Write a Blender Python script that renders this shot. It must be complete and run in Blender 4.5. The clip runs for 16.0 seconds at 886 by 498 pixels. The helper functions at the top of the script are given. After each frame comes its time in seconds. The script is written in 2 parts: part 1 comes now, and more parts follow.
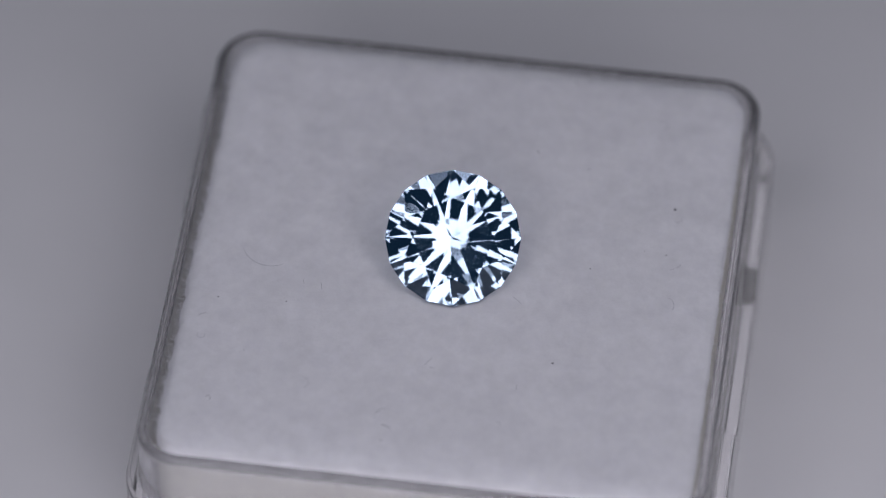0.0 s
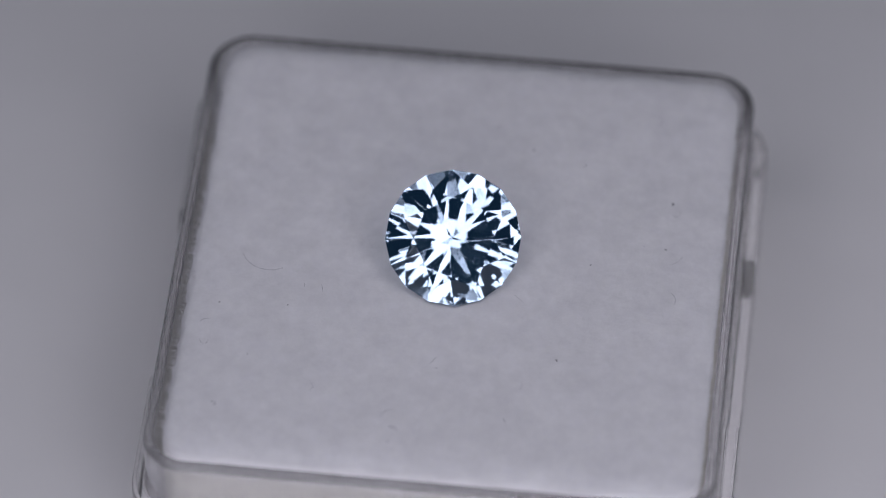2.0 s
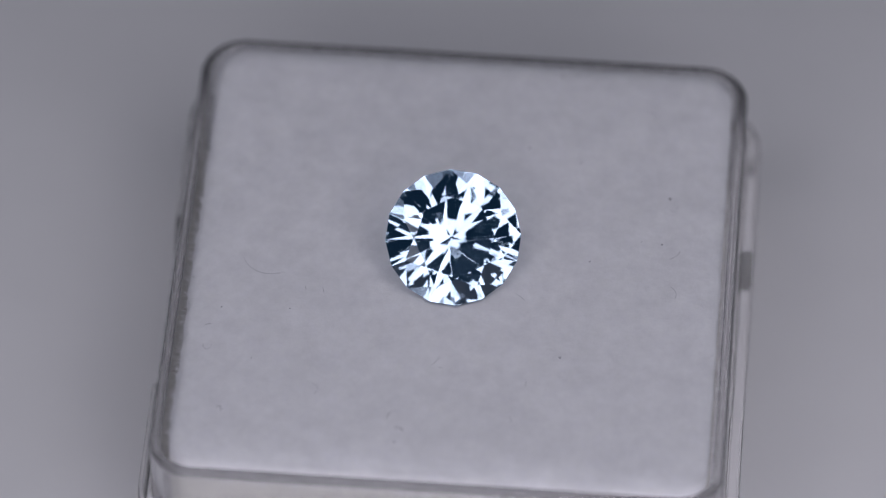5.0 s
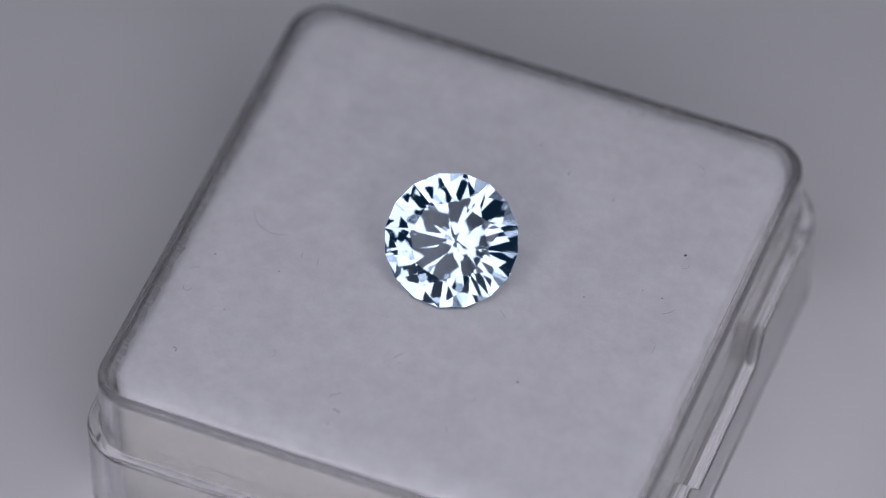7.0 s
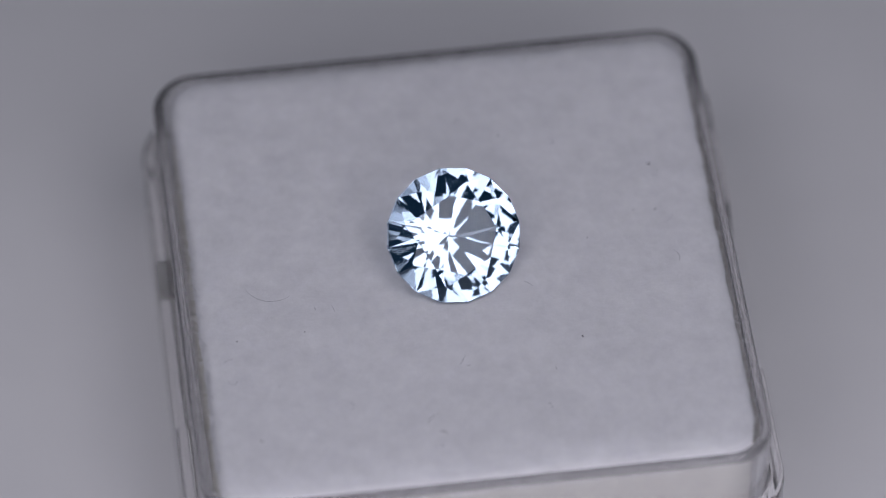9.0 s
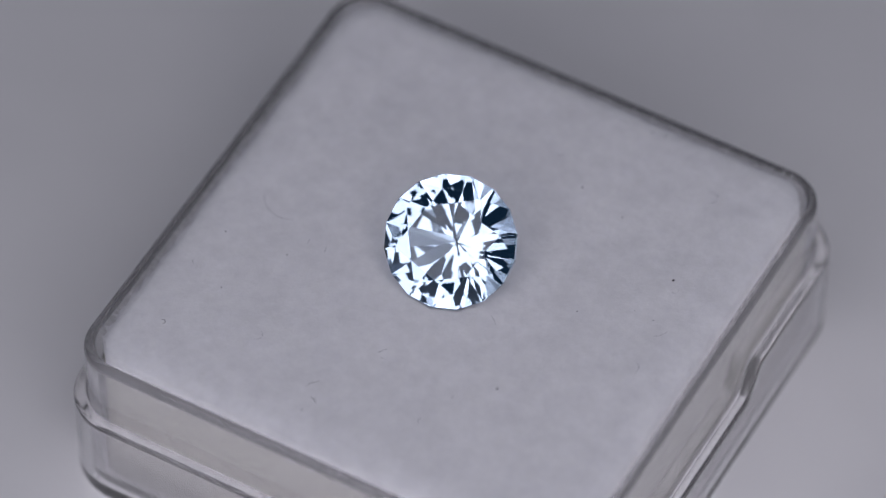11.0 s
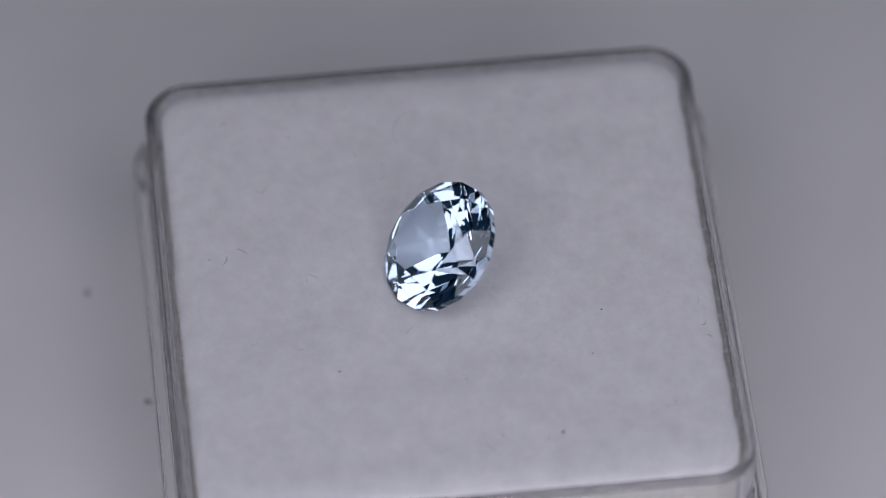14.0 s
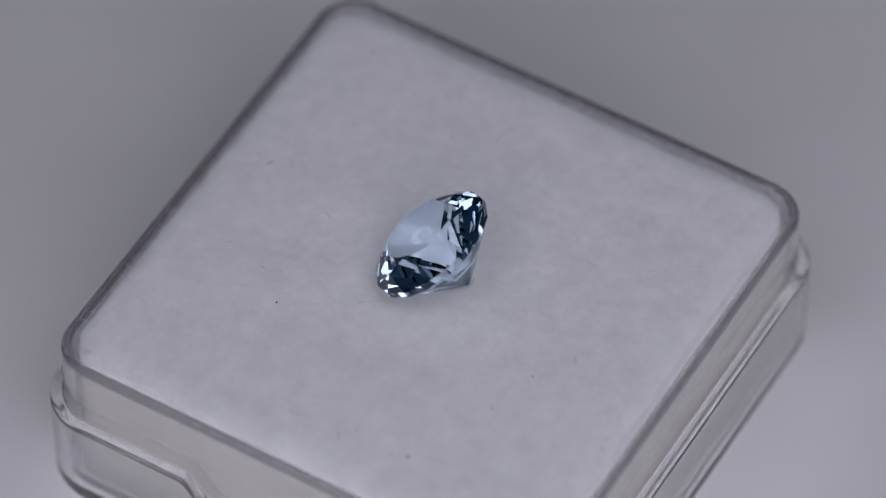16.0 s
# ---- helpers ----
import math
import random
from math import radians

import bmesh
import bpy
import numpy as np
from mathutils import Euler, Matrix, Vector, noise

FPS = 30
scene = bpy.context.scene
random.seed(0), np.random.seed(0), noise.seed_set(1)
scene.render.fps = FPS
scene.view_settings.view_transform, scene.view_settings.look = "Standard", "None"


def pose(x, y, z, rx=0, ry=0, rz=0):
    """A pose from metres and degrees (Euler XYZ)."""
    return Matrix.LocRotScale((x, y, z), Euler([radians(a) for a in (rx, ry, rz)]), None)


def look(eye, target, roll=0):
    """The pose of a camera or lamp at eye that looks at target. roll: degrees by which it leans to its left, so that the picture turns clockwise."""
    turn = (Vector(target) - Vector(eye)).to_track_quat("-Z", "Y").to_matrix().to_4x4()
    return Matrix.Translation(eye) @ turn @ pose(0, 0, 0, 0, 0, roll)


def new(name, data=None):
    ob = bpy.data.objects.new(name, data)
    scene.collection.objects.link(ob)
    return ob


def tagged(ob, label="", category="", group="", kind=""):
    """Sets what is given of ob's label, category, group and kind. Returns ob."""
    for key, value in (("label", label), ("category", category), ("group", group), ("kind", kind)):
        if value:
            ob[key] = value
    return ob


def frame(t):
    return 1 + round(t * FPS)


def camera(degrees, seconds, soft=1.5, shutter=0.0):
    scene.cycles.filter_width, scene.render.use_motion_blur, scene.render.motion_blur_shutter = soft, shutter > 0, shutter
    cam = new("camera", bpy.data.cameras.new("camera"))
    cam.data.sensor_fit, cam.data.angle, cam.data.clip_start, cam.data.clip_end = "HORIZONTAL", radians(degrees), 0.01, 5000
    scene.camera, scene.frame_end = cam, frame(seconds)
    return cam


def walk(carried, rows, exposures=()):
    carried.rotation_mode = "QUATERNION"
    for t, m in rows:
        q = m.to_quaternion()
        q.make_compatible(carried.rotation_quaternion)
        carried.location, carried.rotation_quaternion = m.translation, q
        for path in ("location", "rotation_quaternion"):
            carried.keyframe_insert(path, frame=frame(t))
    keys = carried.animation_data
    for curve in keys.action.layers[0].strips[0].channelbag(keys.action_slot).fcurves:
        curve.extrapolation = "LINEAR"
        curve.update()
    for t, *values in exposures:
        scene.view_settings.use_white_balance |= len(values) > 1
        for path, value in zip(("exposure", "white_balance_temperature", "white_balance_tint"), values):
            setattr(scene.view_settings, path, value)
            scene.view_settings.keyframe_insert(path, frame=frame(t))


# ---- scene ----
from mathutils.bvhtree import BVHTree

MM = 0.001
LEVEL = 10.7 * MM          # height of the pad's surface over the turntable
ELEVATION = radians(51.33)  # the camera looks down this steeply
REACH = 299 * MM           # from the lens to the point of the pad on the turning axis

# ---- camera ----
cam = camera(9.0, 16.0, soft=1.1)
ahead = Vector((0, math.cos(ELEVATION), -math.sin(ELEVATION)))
above = Vector((0, math.sin(ELEVATION), math.cos(ELEVATION)))
aside = Vector((1, 0, 0))
eye = Vector((0, 0, LEVEL)) - REACH * ahead + 0.168 * MM * aside + 0.629 * MM * above
turn = Matrix((aside, above, -ahead)).transposed().to_4x4()
stand = Matrix.Translation(eye) @ turn @ pose(0, 0, 0, 0, 0, -0.3)
walk(cam, [(0, stand), (16, stand)])
cam.data.dof.use_dof = True
cam.data.dof.focus_distance = 297.5 * MM
cam.data.dof.aperture_fstop = 19

# ---- light ----
world = bpy.data.worlds.new("studio")
scene.world = world
world.use_nodes = True
world.node_tree.nodes["Background"].inputs["Color"].default_value = (0.22, 0.55, 1.0, 1)
world.node_tree.nodes["Background"].inputs["Strength"].default_value = 0.032
scene.view_settings.exposure = 0.0


def softbox(name, place, target, width, height, watts, colour=(1, 1, 1)):
    lamp = bpy.data.lights.new(name, "AREA")
    lamp.shape, lamp.size, lamp.size_y, lamp.energy, lamp.color = "RECTANGLE", width, height, watts, colour
    ob = new(name, lamp)
    ob.matrix_world = look(place, target)
    return ob


PAD = (0, 0, LEVEL)
DAYLIGHT = (1.02, 0.985, 1.105)
# a square ring light round the lens, four panels with a gap where the lens looks through
RADIANCE, NEAR, OUT, GAP = 1.78, 0.150, 0.1035, 0.0365
heart = Vector(PAD) - NEAR * ahead
span, mid = OUT - GAP, (OUT + GAP) / 2
for label, dx, dy, wide, high, share in (("left", -mid, 0, span, 2 * OUT, 0.93), ("right", mid, 0, span, 2 * OUT, 1.22), ("top", 0, mid, 2 * GAP, span, 1), ("bottom", 0, -mid, 2 * GAP, span, 1)):
    place = heart + dx * aside + dy * above
    panel = softbox("ring_light_" + label, place, place + ahead, wide, high, math.pi * share * RADIANCE * wide * high, DAYLIGHT)
    panel.matrix_world = Matrix.Translation(place) @ turn


# ---- materials ----
def material(name):
    m = bpy.data.materials.new(name)
    m.use_nodes = True
    return m, m.node_tree, m.node_tree.nodes["Principled BSDF"]


def link(tree, a, b):
    tree.links.new(a, b)


def noise_node(tree, scale, detail=4.0, rough=0.6):
    coords = tree.nodes.new("ShaderNodeTexCoord")
    n = tree.nodes.new("ShaderNodeTexNoise")
    n.inputs["Scale"].default_value = scale
    n.inputs["Detail"].default_value = detail
    n.inputs["Roughness"].default_value = rough
    link(tree, coords.outputs["Object"], n.inputs["Vector"])
    return n


def ramp(tree, source, low, high, a=0.3, b=0.7):
    r = tree.nodes.new("ShaderNodeValToRGB")
    r.color_ramp.elements[0].position, r.color_ramp.elements[1].position = a, b
    r.color_ramp.elements[0].color, r.color_ramp.elements[1].color = (*low, 1), (*high, 1)
    link(tree, source, r.inputs["Fac"])
    return r


def bump(tree, sources, shader, distance):
    last = None
    for source, strength in sources:
        b = tree.nodes.new("ShaderNodeBump")
        b.inputs["Strength"].default_value, b.inputs["Distance"].default_value = strength, distance
        link(tree, source, b.inputs["Height"])
        if last:
            link(tree, last.outputs["Normal"], b.inputs["Normal"])
        last = b
    link(tree, last.outputs["Normal"], shader.inputs["Normal"])


def matte_grey():
    m, tree, s = material("turntable_grey")
    big, fine = noise_node(tree, 45, 3), noise_node(tree, 2500, 4)
    r = ramp(tree, big.outputs["Fac"], (0.64, 0.637, 0.642), (0.70, 0.697, 0.702))
    link(tree, r.outputs["Color"], s.inputs["Base Color"])
    s.inputs["Roughness"].default_value = 0.6
    bump(tree, [(fine.outputs["Fac"], 0.15)], s, 0.0001)
    return m


def fleece():
    m, tree, s = material("white_fleece")
    big, mid, fine = noise_node(tree, 220, 3), noise_node(tree, 900, 5, 0.7), noise_node(tree, 5200, 5, 0.75)
    r = ramp(tree, mid.outputs["Fac"], (0.63, 0.63, 0.65), (0.735, 0.735, 0.755))
    link(tree, r.outputs["Color"], s.inputs["Base Color"])
    s.inputs["Roughness"].default_value = 0.95
    s.inputs["Sheen Weight"].default_value = 0.15
    s.inputs["Subsurface Weight"].default_value = 0.6
    s.inputs["Subsurface Radius"].default_value = (1.4, 1.4, 1.5)
    s.inputs["Subsurface Scale"].default_value = 0.001
    bump(tree, [(big.outputs["Fac"], 0.3), (mid.outputs["Fac"], 0.16), (fine.outputs["Fac"], 0.16)], s, 0.0002)
    return m


def cut_foam():
    m, tree, s = material("cream_foam")
    big, cells = noise_node(tree, 300, 3), noise_node(tree, 2600, 3, 0.75)
    r = ramp(tree, cells.outputs["Fac"], (0.43, 0.425, 0.385), (0.62, 0.61, 0.56), 0.3, 0.66)
    link(tree, r.outputs["Color"], s.inputs["Base Color"])
    s.inputs["Roughness"].default_value = 0.95
    bump(tree, [(big.outputs["Fac"], 0.2), (cells.outputs["Fac"], 0.3)], s, 0.0002)
    return m


def clear_plastic(name, tint, haze):
    m, tree, s = material(name)
    s.inputs["Base Color"].default_value = (*tint, 1)
    s.inputs["Transmission Weight"].default_value = 1.0 - haze
    s.inputs["IOR"].default_value = 1.49
    fine = noise_node(tree, 3000, 3)
    r = ramp(tree, fine.outputs["Fac"], (0.03, 0.03, 0.03), (0.13, 0.13, 0.13), 0.4, 0.75)
    link(tree, r.outputs["Color"], s.inputs["Roughness"])
    # moulding marks and rubbed scratches that run round the wall
    streak = noise_node(tree, 1.0, 3, 0.7)
    stretch = tree.nodes.new("ShaderNodeMapping")
    stretch.inputs["Scale"].default_value = (120, 120, 3500)
    link(tree, streak.inputs["Vector"].links[0].from_socket, stretch.inputs["Vector"])
    link(tree, stretch.outputs["Vector"], streak.inputs["Vector"])
    swell = noise_node(tree, 250, 2)
    bump(tree, [(swell.outputs["Fac"], 0.05), (streak.outputs["Fac"], 0.018)], s, 0.0003)
    return m


def crystal():
    m, tree, s = material("pale_blue_crystal")
    tree.nodes.remove(s)
    g = tree.nodes.new("ShaderNodeBsdfGlass")
    g.inputs["Color"].default_value = (0.885, 0.945, 1.0, 1)
    g.inputs["Roughness"].default_value = 0.0
    g.inputs["IOR"].default_value = 1.73
    link(tree, g.outputs["BSDF"], tree.nodes["Material Output"].inputs["Surface"])
    return m


def plain(name, colour, rough):
    m, tree, s = material(name)
    n = noise_node(tree, 4000, 2)
    r = ramp(tree, n.outputs["Fac"], tuple(c * 0.8 for c in colour), colour)
    link(tree, r.outputs["Color"], s.inputs["Base Color"])
    s.inputs["Roughness"].default_value = rough
    return m


GREY, FLEECE, FOAM, CRYSTAL = matte_grey(), fleece(), cut_foam(), crystal()
TRAY_CLEAR, LID_CLEAR = clear_plastic("tray_plastic", (0.875, 0.87, 0.885), 0.10), clear_plastic("lid_plastic", (0.87, 0.867, 0.875), 0.05)
DUST, LINT = plain("dark_dust", (0.06, 0.06, 0.075), 0.9), plain("grey_lint", (0.25, 0.25, 0.28), 0.9)
CRUMB = plain("pale_crumb", (0.30, 0.30, 0.32), 0.9)
DESK = plain("desk_grey", (0.42, 0.42, 0.43), 0.7)


# ---- building helpers ----
def part(name, bm, mat, parent=None, label=""):
    mesh = bpy.data.meshes.new(name)
    bm.normal_update()
    bm.to_mesh(mesh)
    bm.free()
    mesh.materials.append(mat)
    ob = new(name, mesh)
    if parent:
        ob.parent = parent
    return tagged(ob, label)


def smooth(ob, degrees=35):
    ob.data.shade_smooth()
    ob.data.set_sharp_from_angle(angle=radians(degrees))
    return ob


def outline(half, radius, steps=10, per_side=1):
    """A rounded square, counter-clockwise, as (x, y) pairs."""
    points = []
    for k in range(4):
        cx, cy = [(1, -1), (1, 1), (-1, 1), (-1, -1)][k]
        cx, cy = cx * (half - radius), cy * (half - radius)
        for i in range(steps + 1):
            a = radians(-90 + 90 * k + 90 * i / steps)
            points.append((cx + radius * math.cos(a), cy + radius * math.sin(a)))
        nx, ny = [(1, 1), (-1, 1), (-1, -1), (1, -1)][k]
        nx, ny = nx * (half - radius), ny * (half - radius)
        a = radians(90 * k)
        ex, ey = nx + radius * math.cos(a), ny + radius * math.sin(a)
        sx, sy = points[-1]
        for i in range(1, per_side):
            f = i / per_side
            points.append((sx + (ex - sx) * f, sy + (ey - sy) * f))
    return points


def loft(bm, rings, closed_loop=False):
    """Faces between rings of equally many points."""
    rows = [[bm.verts.new(p) for p in ring] for ring in rings]
    n = len(rows[0])
    pairs = list(zip(rows, rows[1:])) + ([(rows[-1], rows[0])] if closed_loop else [])
    for a, b in pairs:
        for i in range(n):
            j = (i + 1) % n
            bm.faces.new((a[i], a[j], b[j], b[i]))
    return rows


# ---- the desk and the turntable ----
def build_desk():
    bm = bmesh.new()
    bmesh.ops.create_grid(bm, x_segments=1, y_segments=1, size=1.5)
    ob = part("ground", bm, DESK)
    ob.location.z = -0.022
    tagged(ob, "plain grey desk top under the turntable", "desk", kind="structure")


def build_turntable():
    thing = new("turntable")
    tagged(thing, "light grey matte motorised display turntable", "turntable")
    bm = bmesh.new()
    rings = []
    for r, z in [(93, -10), (95, -9), (95, -1), (94, 0)]:
        rings.append([(r * MM * math.cos(2 * math.pi * i / 128), r * MM * math.sin(2 * math.pi * i / 128), z * MM) for i in range(128)])
    rows = loft(bm, rings)
    bm.faces.new(rows[-1])
    bm.faces.new(rows[0][::-1])
    smooth(part("platter", bm, GREY, thing), 30)
    bm = bmesh.new()
    rings = []
    for r, z in [(70, -22), (72, -21), (72, -11), (70, -10.1)]:
        rings.append([(r * MM * math.cos(2 * math.pi * i / 96), r * MM * math.sin(2 * math.pi * i / 96), z * MM) for i in range(96)])
    rows = loft(bm, rings)
    bm.faces.new(rows[-1])
    bm.faces.new(rows[0][::-1])
    smooth(part("base", bm, GREY, thing), 30)
    return thing


# ---- the gem box: clear tray over its clear lid ----
BOX = pose(0.83 * MM, -0.02 * MM, 0, 0, 0, -7.7)  # in the turntable's space
SPOT = pose(0.6 * MM, 0.3 * MM, 0, 0, 0, -9.2)  # the frame in which the dust on the pad is placed
RIM, TRAY_HALF, TRAY_ROUND = 10.42 * MM, 14.96 * MM, 2.4 * MM
LEDGE, LID_HALF, LID_ROUND = 6.3 * MM, 15.75 * MM, 3.2 * MM


def ring_at(half, radius, z, steps=12, per_side=1):
    return [(x, y, z) for x, y in outline(half, radius, steps, per_side)]


def build_box():
    thing = new("gem_box")
    tagged(thing, "clear plastic square gem box standing in its upturned lid", "gem box")
    # tray: wall with a rounded rim, floor at the bottom
    bm = bmesh.new()
    low = 0.9 * MM
    H, R = TRAY_HALF, TRAY_ROUND
    prof = [(-0.6, low), (-0.5, low), (-0.12, low + 0.1 * MM), (0, low + 0.45 * MM), (0, low + 0.5 * MM), (0, RIM - 0.42 * MM), (0, RIM - 0.38 * MM),
            (-0.03, RIM - 0.23 * MM), (-0.11, RIM - 0.11 * MM), (-0.23, RIM - 0.03 * MM), (-0.38, RIM),
            (-0.44, RIM), (-0.48, RIM - 0.01 * MM), (-0.54, RIM - 0.04 * MM), (-0.58, RIM - 0.10 * MM), (-0.6, RIM - 0.2 * MM), (-0.6, RIM - 0.24 * MM),
            (-0.6, low + 0.62 * MM), (-0.6, low + 0.6 * MM)]
    rows = loft(bm, [ring_at(H + d * MM, R + d * MM, z, 24, 40) for d, z in prof])
    bm.faces.new(rows[-1])
    bm.faces.new(rows[0][::-1])
    tray = smooth(part("tray", bm, TRAY_CLEAR, thing, "clear plastic tray with a rounded rim"))
    tray.visible_shadow = False
    # lid beneath: lower, wider wall with a finger cut-out in two opposite sides
    bm = bmesh.new()
    H, R = LID_HALF, LID_ROUND

    def top(x, y):
        if abs(x) < H - 1.6 * MM:
            return LEDGE
        a = abs(y + 0.3 * MM)
        cut = 1.9 * MM
        if a < 4.3 * MM:
            return LEDGE - cut
        if a < 5.7 * MM:
            return LEDGE - cut * (5.7 * MM - a) / (1.4 * MM)
        return LEDGE

    def lid_ring(d, drop, z=None):
        pts = []
        base = outline(H + d * MM, R + d * MM, 26, 124)
        for x, y in base:
            pts.append((x + 0.04 * MM, y, z if z is not None else top(x, y) - drop * MM))
        return pts
    rows = loft(bm, [lid_ring(-0.5, 0, 0.02 * MM), lid_ring(-0.12, 0, 0.12 * MM), lid_ring(0, 0, 0.5 * MM), lid_ring(0, 0, 0.55 * MM),
                     lid_ring(0, 0.24), lid_ring(0, 0.2), lid_ring(-0.06, 0.06), lid_ring(-0.2, 0), lid_ring(-0.24, 0), lid_ring(-0.57, 0),
                     lid_ring(-0.60, 0), lid_ring(-0.70, 0.06), lid_ring(-0.75, 0.2), lid_ring(-0.75, 0.24),
                     lid_ring(-0.75, 0, 0.83 * MM), lid_ring(-0.75, 0, 0.8 * MM)])
    bm.faces.new(rows[-1])
    bm.faces.new(rows[0][::-1])
    lid = smooth(part("lid", bm, LID_CLEAR, thing, "clear plastic lid with two finger cut-outs"))
    lid.visible_shadow = False
    # pale grains of dust that cling to the tray's outer wall
    bm = bmesh.new()
    rng = random.Random(11)
    for k in range(150):
        along, z, side = rng.uniform(-11, 11) * MM, rng.uniform(LEDGE + 0.2 * MM, RIM - 0.7 * MM), rng.randrange(4)
        spot = Matrix.Rotation(side * math.pi / 2, 4, "Z") @ Matrix.Translation((TRAY_HALF + 0.004 * MM, along, z))
        r = rng.uniform(0.012, 0.034) * MM * (1.6 if rng.random() < 0.12 else 1)
        bmesh.ops.create_icosphere(bm, subdivisions=1, radius=r, matrix=spot @ Matrix.Diagonal((0.4, rng.uniform(0.7, 1.8), 1, 1)))
    grains = part("clinging_dust", bm, FLEECE, thing, "pale dust grains clinging to the wall")
    tagged(grains, kind="stuff")
    return thing


# ---- the gemstone: a round brilliant cut by planes ----
GEM_R = 3.6 * MM


def build_gem():
    bm = bmesh.new()
    bmesh.ops.create_cube(bm, size=4 * GEM_R)

    def cut(normal, distance):
        n = Vector(normal).normalized()
        geom = bm.verts[:] + bm.edges[:] + bm.faces[:]
        got = bmesh.ops.bisect_plane(bm, geom=geom, plane_co=n * distance, plane_no=n, clear_outer=True, dist=1e-8)
        edges = [e for e in got["geom_cut"] if isinstance(e, bmesh.types.BMEdge)]
        if edges:
            bmesh.ops.edgeloop_fill(bm, edges=edges)

    def tilt(angle, turn_by, up):
        a, t = radians(angle), radians(turn_by)
        return (math.sin(a) * math.cos(t), math.sin(a) * math.sin(t), up * math.cos(a))

    def through_point(normal, p):
        return Vector(normal).normalized().dot(Vector(p))
    R, g = GEM_R, 0.05 * GEM_R
    for k in range(16):
        t = 22.5 * k + 11.25
        cut(tilt(90, t, 1), R * math.cos(radians(11.25)))
    main, half_up, star = 34.0, 41.0, 21.0
    rng = random.Random(9)

    def off(by):
        return rng.uniform(-by, by)
    table_z = g + 0.275 * R
    for k in range(16):
        t = 22.5 * k + 11.25
        n = tilt(half_up + off(0.4), t + off(0.4), 1)
        rr = R * math.cos(radians(11.25))
        cut(n, through_point(n, (rr * math.cos(radians(t)), rr * math.sin(radians(t)), g)))
        n = tilt(42.3 + off(0.7), t + off(0.8), -1)
        cut(n, through_point(n, (rr * math.cos(radians(t)), rr * math.sin(radians(t)), -g)))
    for k in range(8):
        t = 45.0 * k
        n = tilt(main + off(0.4), t + off(0.5), 1)
        cut(n, through_point(n, (R * math.cos(radians(t)), R * math.sin(radians(t)), g)))
        n = tilt(41.2 + off(0.8), t + off(0.8), -1)
        cut(n, through_point(n, (R * math.cos(radians(t)), R * math.sin(radians(t)), -g)))
    cut((0, 0, 1), table_z)
    table_r = R - (table_z - g) / math.tan(radians(main))
    for k in range(8):
        t = 45.0 * k + 22.5
        n = tilt(star, t, 1)
        rr = table_r * math.cos(radians(22.5))
        cut(n, through_point(n, (rr * math.cos(radians(t)), rr * math.sin(radians(t)), table_z)))
    bmesh.ops.recalc_face_normals(bm, faces=bm.faces[:])
    thing = tagged(new("gemstone"), "pale blue round brilliant-cut gemstone lying tilted on white fleece", "gemstone")
    zones = {"table_facet": lambda n: n.z > 0.999, "crown": lambda n: 0.1 < n.z <= 0.999, "girdle": lambda n: abs(n.z) <= 0.1, "pavilion": lambda n: n.z < -0.1}
    bm.normal_update()
    for name, belongs in zones.items():
        piece = bm.copy()
        bmesh.ops.delete(piece, geom=[f for f in piece.faces if not belongs(f.normal)], context="FACES")
        facet = part(name, piece, CRYSTAL, thing)
        facet.visible_shadow = name in ("crown", "girdle")
    return thing, bm


GEM = pose(0.70 * MM, -0.17 * MM, LEVEL + 2.15 * MM) @ pose(0, 0, 0, 40.0, 0, 3.0) @ pose(0, 0, 0, 0, 0, -2.4)


def strand(bm, start, heading, length, curl, radius, rise=0.0, steps=5):
    """A thin bent three-sided thread."""
    p = Vector(start)
    rings = []
    for i in range(steps + 1):
        a = heading + curl * i / steps
        way = Vector((math.cos(a), math.sin(a), rise))
        side = Vector((-math.sin(a), math.cos(a), 0))
        r = radius * (1 - 0.6 * abs(2 * i / steps - 1) ** 2)
        rings.append([bm.verts.new(p + side * r * math.cos(q) + Vector((0, 0, 1)) * r * math.sin(q)) for q in (0.5, 2.6, 4.7)])
        p = p + way * (length / steps)
    for a, b in zip(rings, rings[1:]):
        for i in range(3):
            bm.faces.new((a[i], a[(i + 1) % 3], b[(i + 1) % 3], b[i]))
    bm.faces.new(rings[0][::-1])
    bm.faces.new(rings[-1])


def pad_height(x, y):
    """The pad's surface over its level, uneven like pressed fleece, lower near the edge."""
    n = noise.noise(Vector((x, y, 0)) * 260) * 0.10 + noise.noise(Vector((x, y, 0.4)) * 800) * 0.025 + noise.noise(Vector((x, y, 0.9)) * 2600) * 0.008
    return n * MM


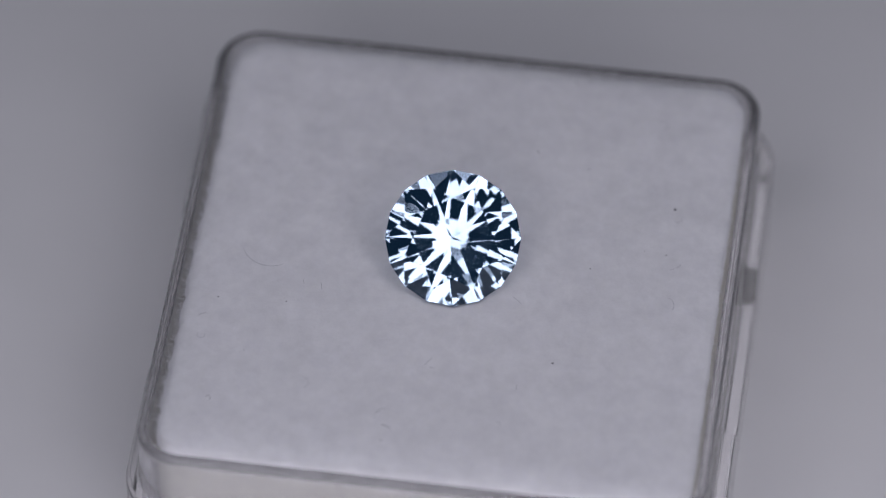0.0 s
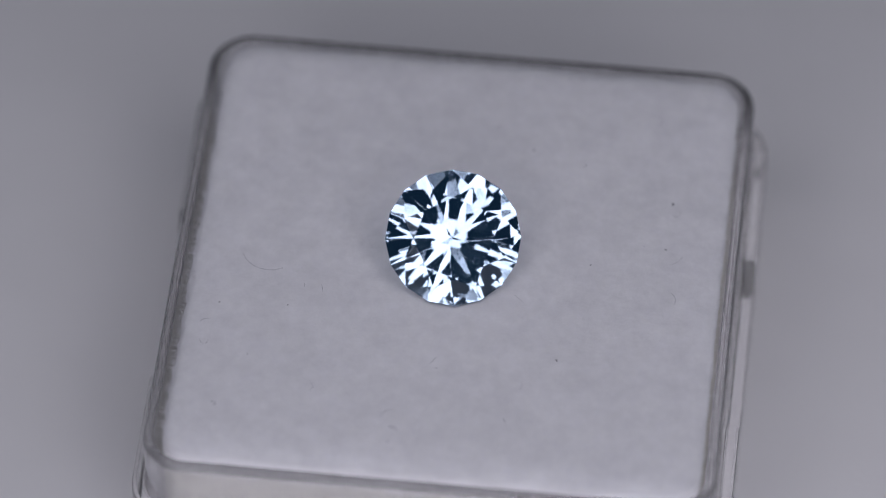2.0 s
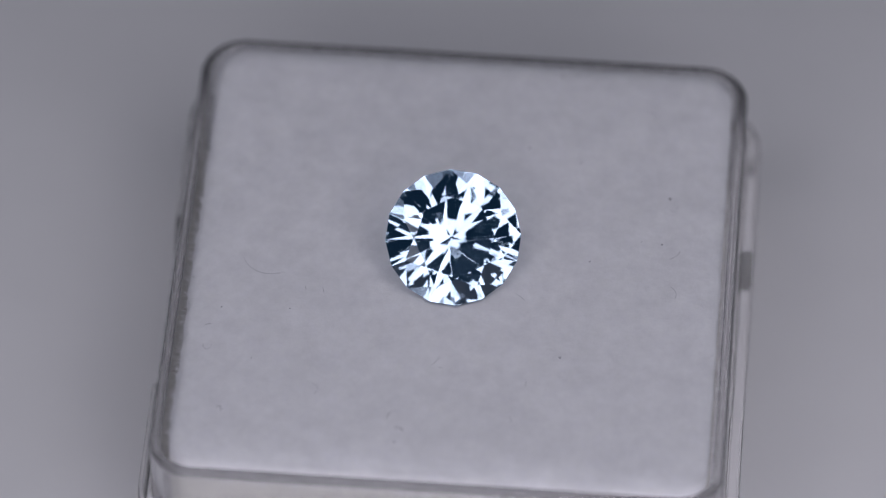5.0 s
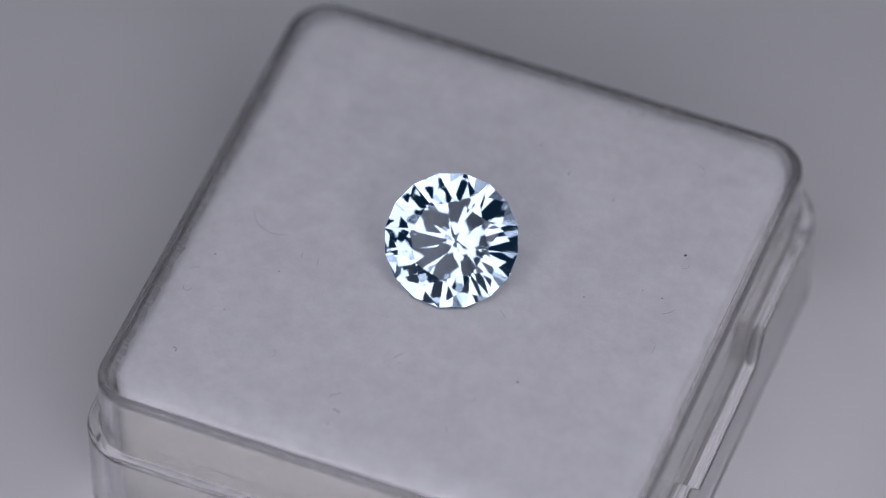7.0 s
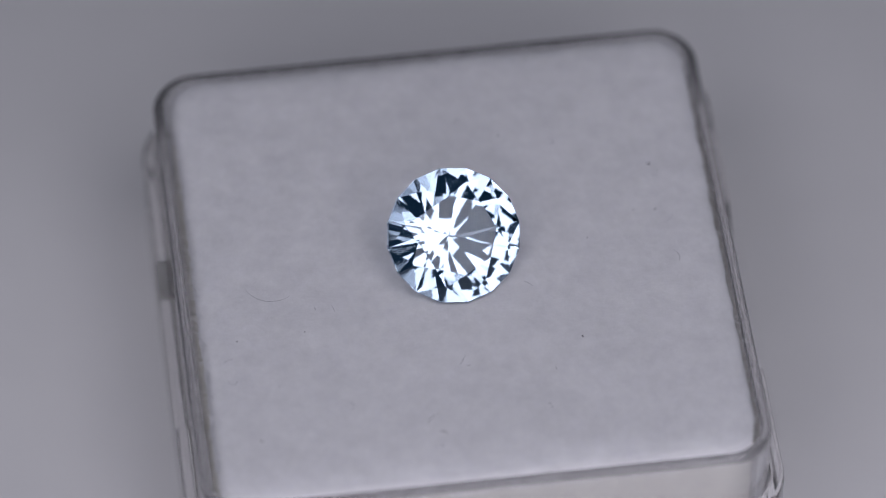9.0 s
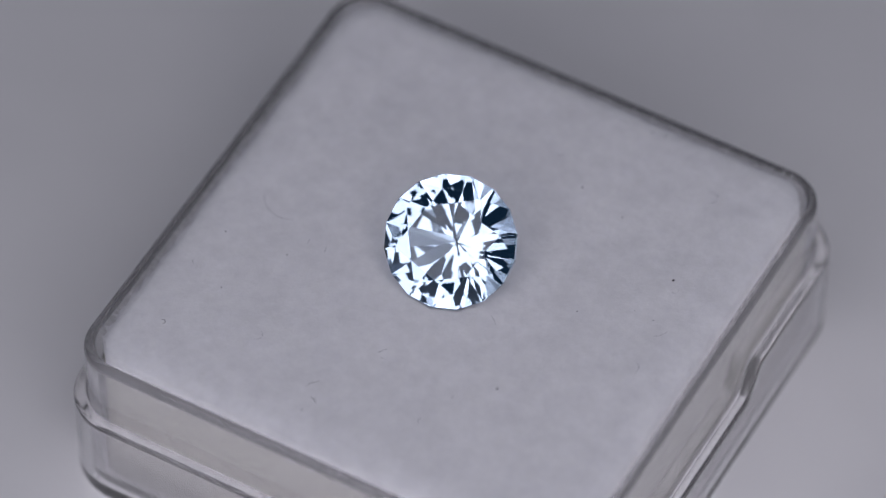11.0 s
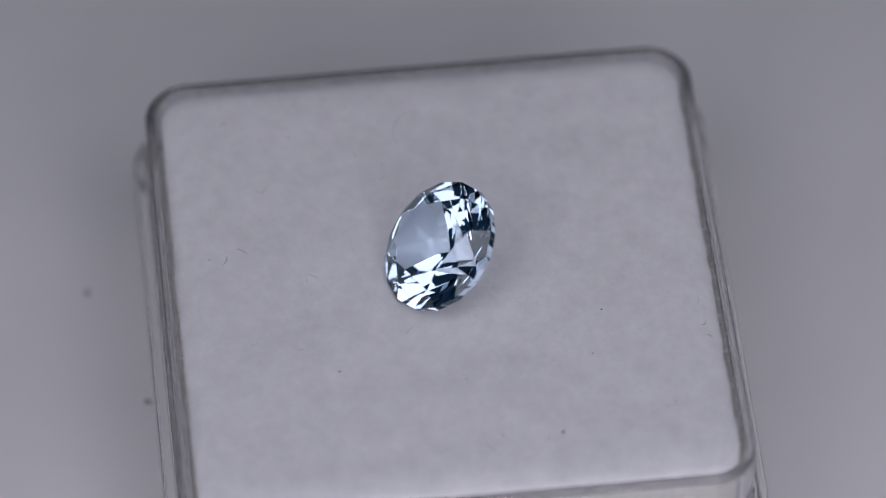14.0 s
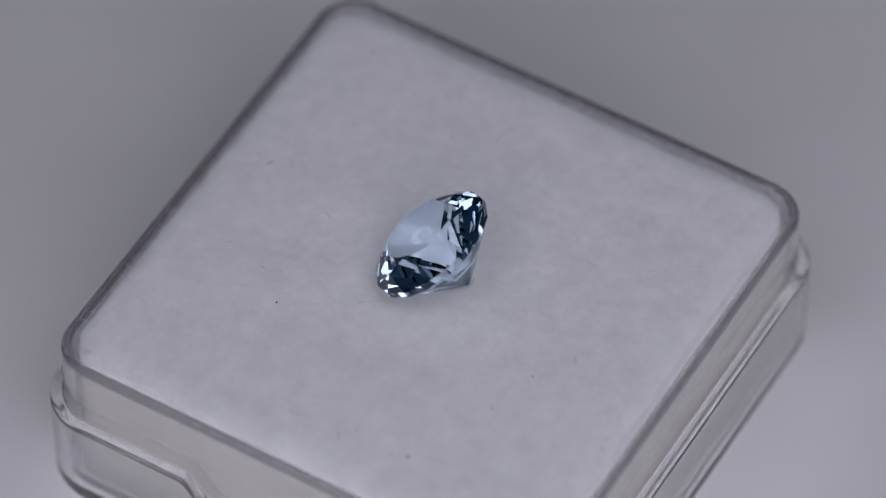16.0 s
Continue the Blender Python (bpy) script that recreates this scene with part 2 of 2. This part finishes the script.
def build_pad(stone):
    # the stone presses a shallow dent into the fleece
    stone.transform(BOX.inverted() @ GEM)
    tree = BVHTree.FromBMesh(stone)
    bm = bmesh.new()
    half, radius, n = 14.22 * MM, 1.8 * MM, 110

    def ragged(x, y, f):
        """The cut edge of the fleece is uneven, and stands further off the wall on one side."""
        if f > 0.9:
            k = 1 - (0.008 + 0.005 * noise.noise(Vector((x, y, 0)) * 900) + 0.005 * noise.noise(Vector((x, y, 3)) * 3000)) * (f - 0.9) / 0.1
            x, y = x * k, y * k
        if x < 0 and f > 0.9:
            x += 0.16 * MM * noise.noise(Vector((0, y, 7)) * 4000) * (f - 0.9) / 0.1
        return x * (1.0 if x > 0 else 0.986), y
    loops = []
    for k in range(n):
        f = 1 - (k / n)
        ring = []
        for x, y in outline(half * f, max(radius * f, 0.02 * MM), 8, 60):
            x, y = ragged(x, y, f)
            edge = half * (1 - f)
            dip = 0.30 * MM * math.exp(-edge / (0.6 * MM))
            z = LEVEL + pad_height(x, y) - dip
            for ox, oy in ((0, 0), (0.09, 0), (-0.09, 0), (0, 0.09), (0, -0.09)):
                hit = tree.ray_cast(Vector((x + ox * MM, y + oy * MM, 0)), Vector((0, 0, 1)))[0]
                if hit:
                    z = min(z, hit.z - 0.02 * MM)
            ring.append((x, y, z))
        loops.append(ring)
    skirt = [[(*ragged(x, y, 1), z) for x, y in outline(half, radius, 8, 60)] for z in (1.52 * MM, 4 * MM, 7 * MM, 9.2 * MM)]
    stone.free()
    rows = loft(bm, skirt + loops)
    bm.faces.new(rows[-1])
    bm.faces.new(rows[0][::-1])
    ob = part("fleece_pad", bm, FLEECE)
    ob.data.shade_smooth()
    # under its white nap the cut sides show cream foam
    ob.data.materials.append(FOAM)
    for face in ob.data.polygons:
        if face.center.z < 9.1 * MM:
            face.material_index = 1
    tagged(ob, "soft white fleece pad with cream foam sides filling the clear box", "pad")
    # loose fibres that stand out along the cut edge, and a fine nap on top
    bm = bmesh.new()
    rng = random.Random(4)
    border = outline(half, radius, 8, 60)
    for k in range(3400):
        if k < 2300:
            x, y = border[rng.randrange(len(border))]
            if k < 900:
                x, y = -half, rng.uniform(-0.95, 0.97) * half
            x, y = ragged(x * rng.uniform(0.97, 1.0), y * rng.uniform(0.97, 1.0), 1)
            heading = (math.pi if k < 900 else math.atan2(y, x)) + rng.uniform(-1.0, 1.0)
            length, z = rng.uniform(0.15, 0.5) * MM, LEVEL - rng.uniform(0.12, 0.4) * MM
            rise = rng.uniform(0.0, 0.5)
        else:
            x, y = rng.uniform(-13, 13) * MM, rng.uniform(-13, 13) * MM
            if math.hypot(x, y) < 5 * MM:
                continue
            heading, length, rise = rng.uniform(0, 6.3), rng.uniform(0.3, 0.9) * MM, rng.uniform(0.0, 0.12)
            z = LEVEL + pad_height(x, y)
        strand(bm, (x, y, z), heading, length, rng.uniform(-1.5, 1.5), (0.012 if k < 2300 else 0.007) * MM, rise)
    fibres = part("edge_fluff", bm, FLEECE, ob, "loose white fibres along the cut edge")
    tagged(fibres, kind="stuff")
    return ob



# ---- dust and lint ----
# x, y and length in millimetres in the box's space, heading and curl in degrees, thickness, darkness
HAIRS = [(-11.0, -1.2, 2.8, -65, 105, 0.014, 0), (-1.2, -11.9, 0.62, 120, 85, 0.024, 1), (-2.2, -11.1, 0.8, 75, -60, 0.014, 1), (-0.2, -7.4, 0.65, 50, 20, 0.014, 0),
         (0.1, -7.5, 0.3, 330, 60, 0.012, 0), (-6.2, -9.9, 0.9, 20, 170, 0.011, 0), (-12.3, -7.2, 0.9, 250, 240, 0.013, 0), (-12.5, -6.1, 0.8, 60, -110, 0.013, 0),
         (-7.4, -3.1, 0.28, 95, 10, 0.016, 0), (-6.4, -3.3, 0.5, 100, 12, 0.013, 0), (12.1, -1.7, 0.9, 70, 90, 0.012, 0), (11.6, 1.0, 0.9, 20, 60, 0.012, 0),
         (4.8, 13.0, 0.4, 60, 160, 0.02, 1), (5.5, 13.2, 0.35, 120, -140, 0.02, 1), (2.8, 12.9, 0.7, 40, -80, 0.013, 0), (4.3, -10.7, 0.4, 100, 20, 0.016, 0),
         (4.8, -8.3, 0.35, 85, 15, 0.014, 0), (4.2, -2.6, 0.7, 130, 25, 0.012, 0), (9.8, 10.4, 1.4, 20, 230, 0.011, 0), (1.1, 9.1, 0.5, 10, 70, 0.013, 0),
         (-10.9, -11.5, 0.5, 40, 220, 0.022, 1), (11.3, 4.4, 0.8, 300, 200, 0.009, 0)]
SPECKS = [(11.30, 5.10, 0.062, 1), (6.42, -6.2, 0.048, 1), (11.25, 1.95, 0.035, 1), (-8.1, -4.4, 0.03, 1), (7.42, 0.4, 0.035, 0), (3.44, 7.84, 0.05, 0), (6.32, 7.11, 0.035, 0),
          (10.1, 2.0, 0.02, 1), (-11.7, -4.7, 0.03, 1), (-1.6, -12.6, 0.035, 0), (-9.7, -7.9, 0.025, 1)]
TABLE_SPECKS = [(-10.75, -17.5, 0.17), (-2.53, -15.8, 0.18)]


def on_pad(x, y):
    p = BOX.inverted() @ SPOT @ Vector((x, y, 0))
    x, y = p.x, p.y
    edge = 14.15 * MM - max(abs(x), abs(y))
    return LEVEL + pad_height(x, y) - 0.30 * MM * math.exp(-max(edge, 0) / (0.6 * MM))


def build_hair(x, y, length, heading, curl, radius, dark):
    bm = bmesh.new()
    strand(bm, (0, 0, 0), radians(heading), length * MM, radians(curl), 0.85 * radius * MM, 0.0, 10)
    ob = part("lint_fibre", bm, DUST if dark else LINT)
    tagged(ob, "short curled dark lint fibre on the fleece" if dark else "fine curled grey lint hair on the fleece", "lint", "lint on the pad")
    return ob, SPOT @ pose(x * MM, y * MM, on_pad(x * MM, y * MM) + radius * 1.0 * MM)


def grain(size, seed, squash):
    """An uneven crumb."""
    bm = bmesh.new()
    bmesh.ops.create_icosphere(bm, subdivisions=2, radius=size)
    for v in bm.verts:
        v.co *= 1 + 0.35 * noise.noise(v.co / size * 1.3 + Vector((seed, 0, 0)))
        v.co.x *= 1.35
        v.co.z *= squash
    return bm


def build_speck(x, y, size, dark, seed):
    ob = part("dust_speck", grain(size * MM, seed, 0.6), DUST if dark else LINT)
    tagged(ob, "tiny dark dust speck on the fleece" if dark else "tiny grey dust speck on the fleece", "dust", "dust on the pad")
    return ob, SPOT @ pose(x * MM, y * MM, on_pad(x * MM, y * MM) + 0.4 * size * MM, 0, 0, 70 + 40 * seed)


def build_table_speck(x, y, size, seed):
    ob = part("dust_crumb", grain(size * MM, seed + 20, 0.35), CRUMB)
    tagged(ob, "small grey dust crumb on the turntable", "dust", "dust on the turntable")
    return ob, pose(x * MM, y * MM, 0.28 * size * MM, 0, 0, 50 * seed)


# ---- everything turns together ----
def swing(yaw):
    return pose(0, 0, 0, 0, 0, yaw)


YAW = [(0, -0.60), (0.5, -9.37), (0.81, -15.12), (0.9, -16.75), (0.97, -17.68), (1.04, -16.58), (1.13, -14.95), (1.5, -8.30), (2, 1.09), (2.41, 8.22),
       (2.5, 9.85), (2.57, 10.95), (2.64, 10.01), (2.73, 8.38), (3, 3.56), (3.5, -5.69), (3.87, -12.25), (3.96, -13.88), (4.03, -14.94), (4.1, -13.97),
       (4.19, -12.34), (4.2, -12.16), (5.36, 8.84), (5.45, 10.47), (5.52, 11.52), (5.59, 10.54), (5.68, 8.91), (6.3, -2.30), (6.5, -5.95), (6.83, -11.91),
       (6.92, -13.53), (6.99, -14.57), (7.06, -13.58), (7.15, -11.95), (7.5, -5.45), (8, 3.45), (8.5, 12.30), (8.65, 15.20), (8.74, 16.83), (8.81, 17.85),
       (8.88, 16.83), (8.97, 15.20), (9.5, 5.90), (9.7, 2.23), (11.8, -36.80), (12, -40.46), (12.5, -49.46), (13, -58.19), (13.5, -67.31), (14, -76.49),
       (14.5, -86.08), (15, -95.31), (15.5, -104.14), (16, -113.24)]

build_desk()
platter, gem_box = build_turntable(), build_box()
gemstone, cut_stone = build_gem()
fleece_pad = build_pad(cut_stone)

dust = [build_hair(*row) for row in HAIRS] + [build_speck(*row, k) for k, row in enumerate(SPECKS)] + [build_table_speck(*row, k) for k, row in enumerate(TABLE_SPECKS)]


def motions():
    for thing, rest in ((platter, pose(0, 0, 0)), (gem_box, BOX), (fleece_pad, BOX), (gemstone, GEM), *dust):
        walk(thing, [(t, swing(yaw) @ rest) for t, yaw in YAW])


motions()
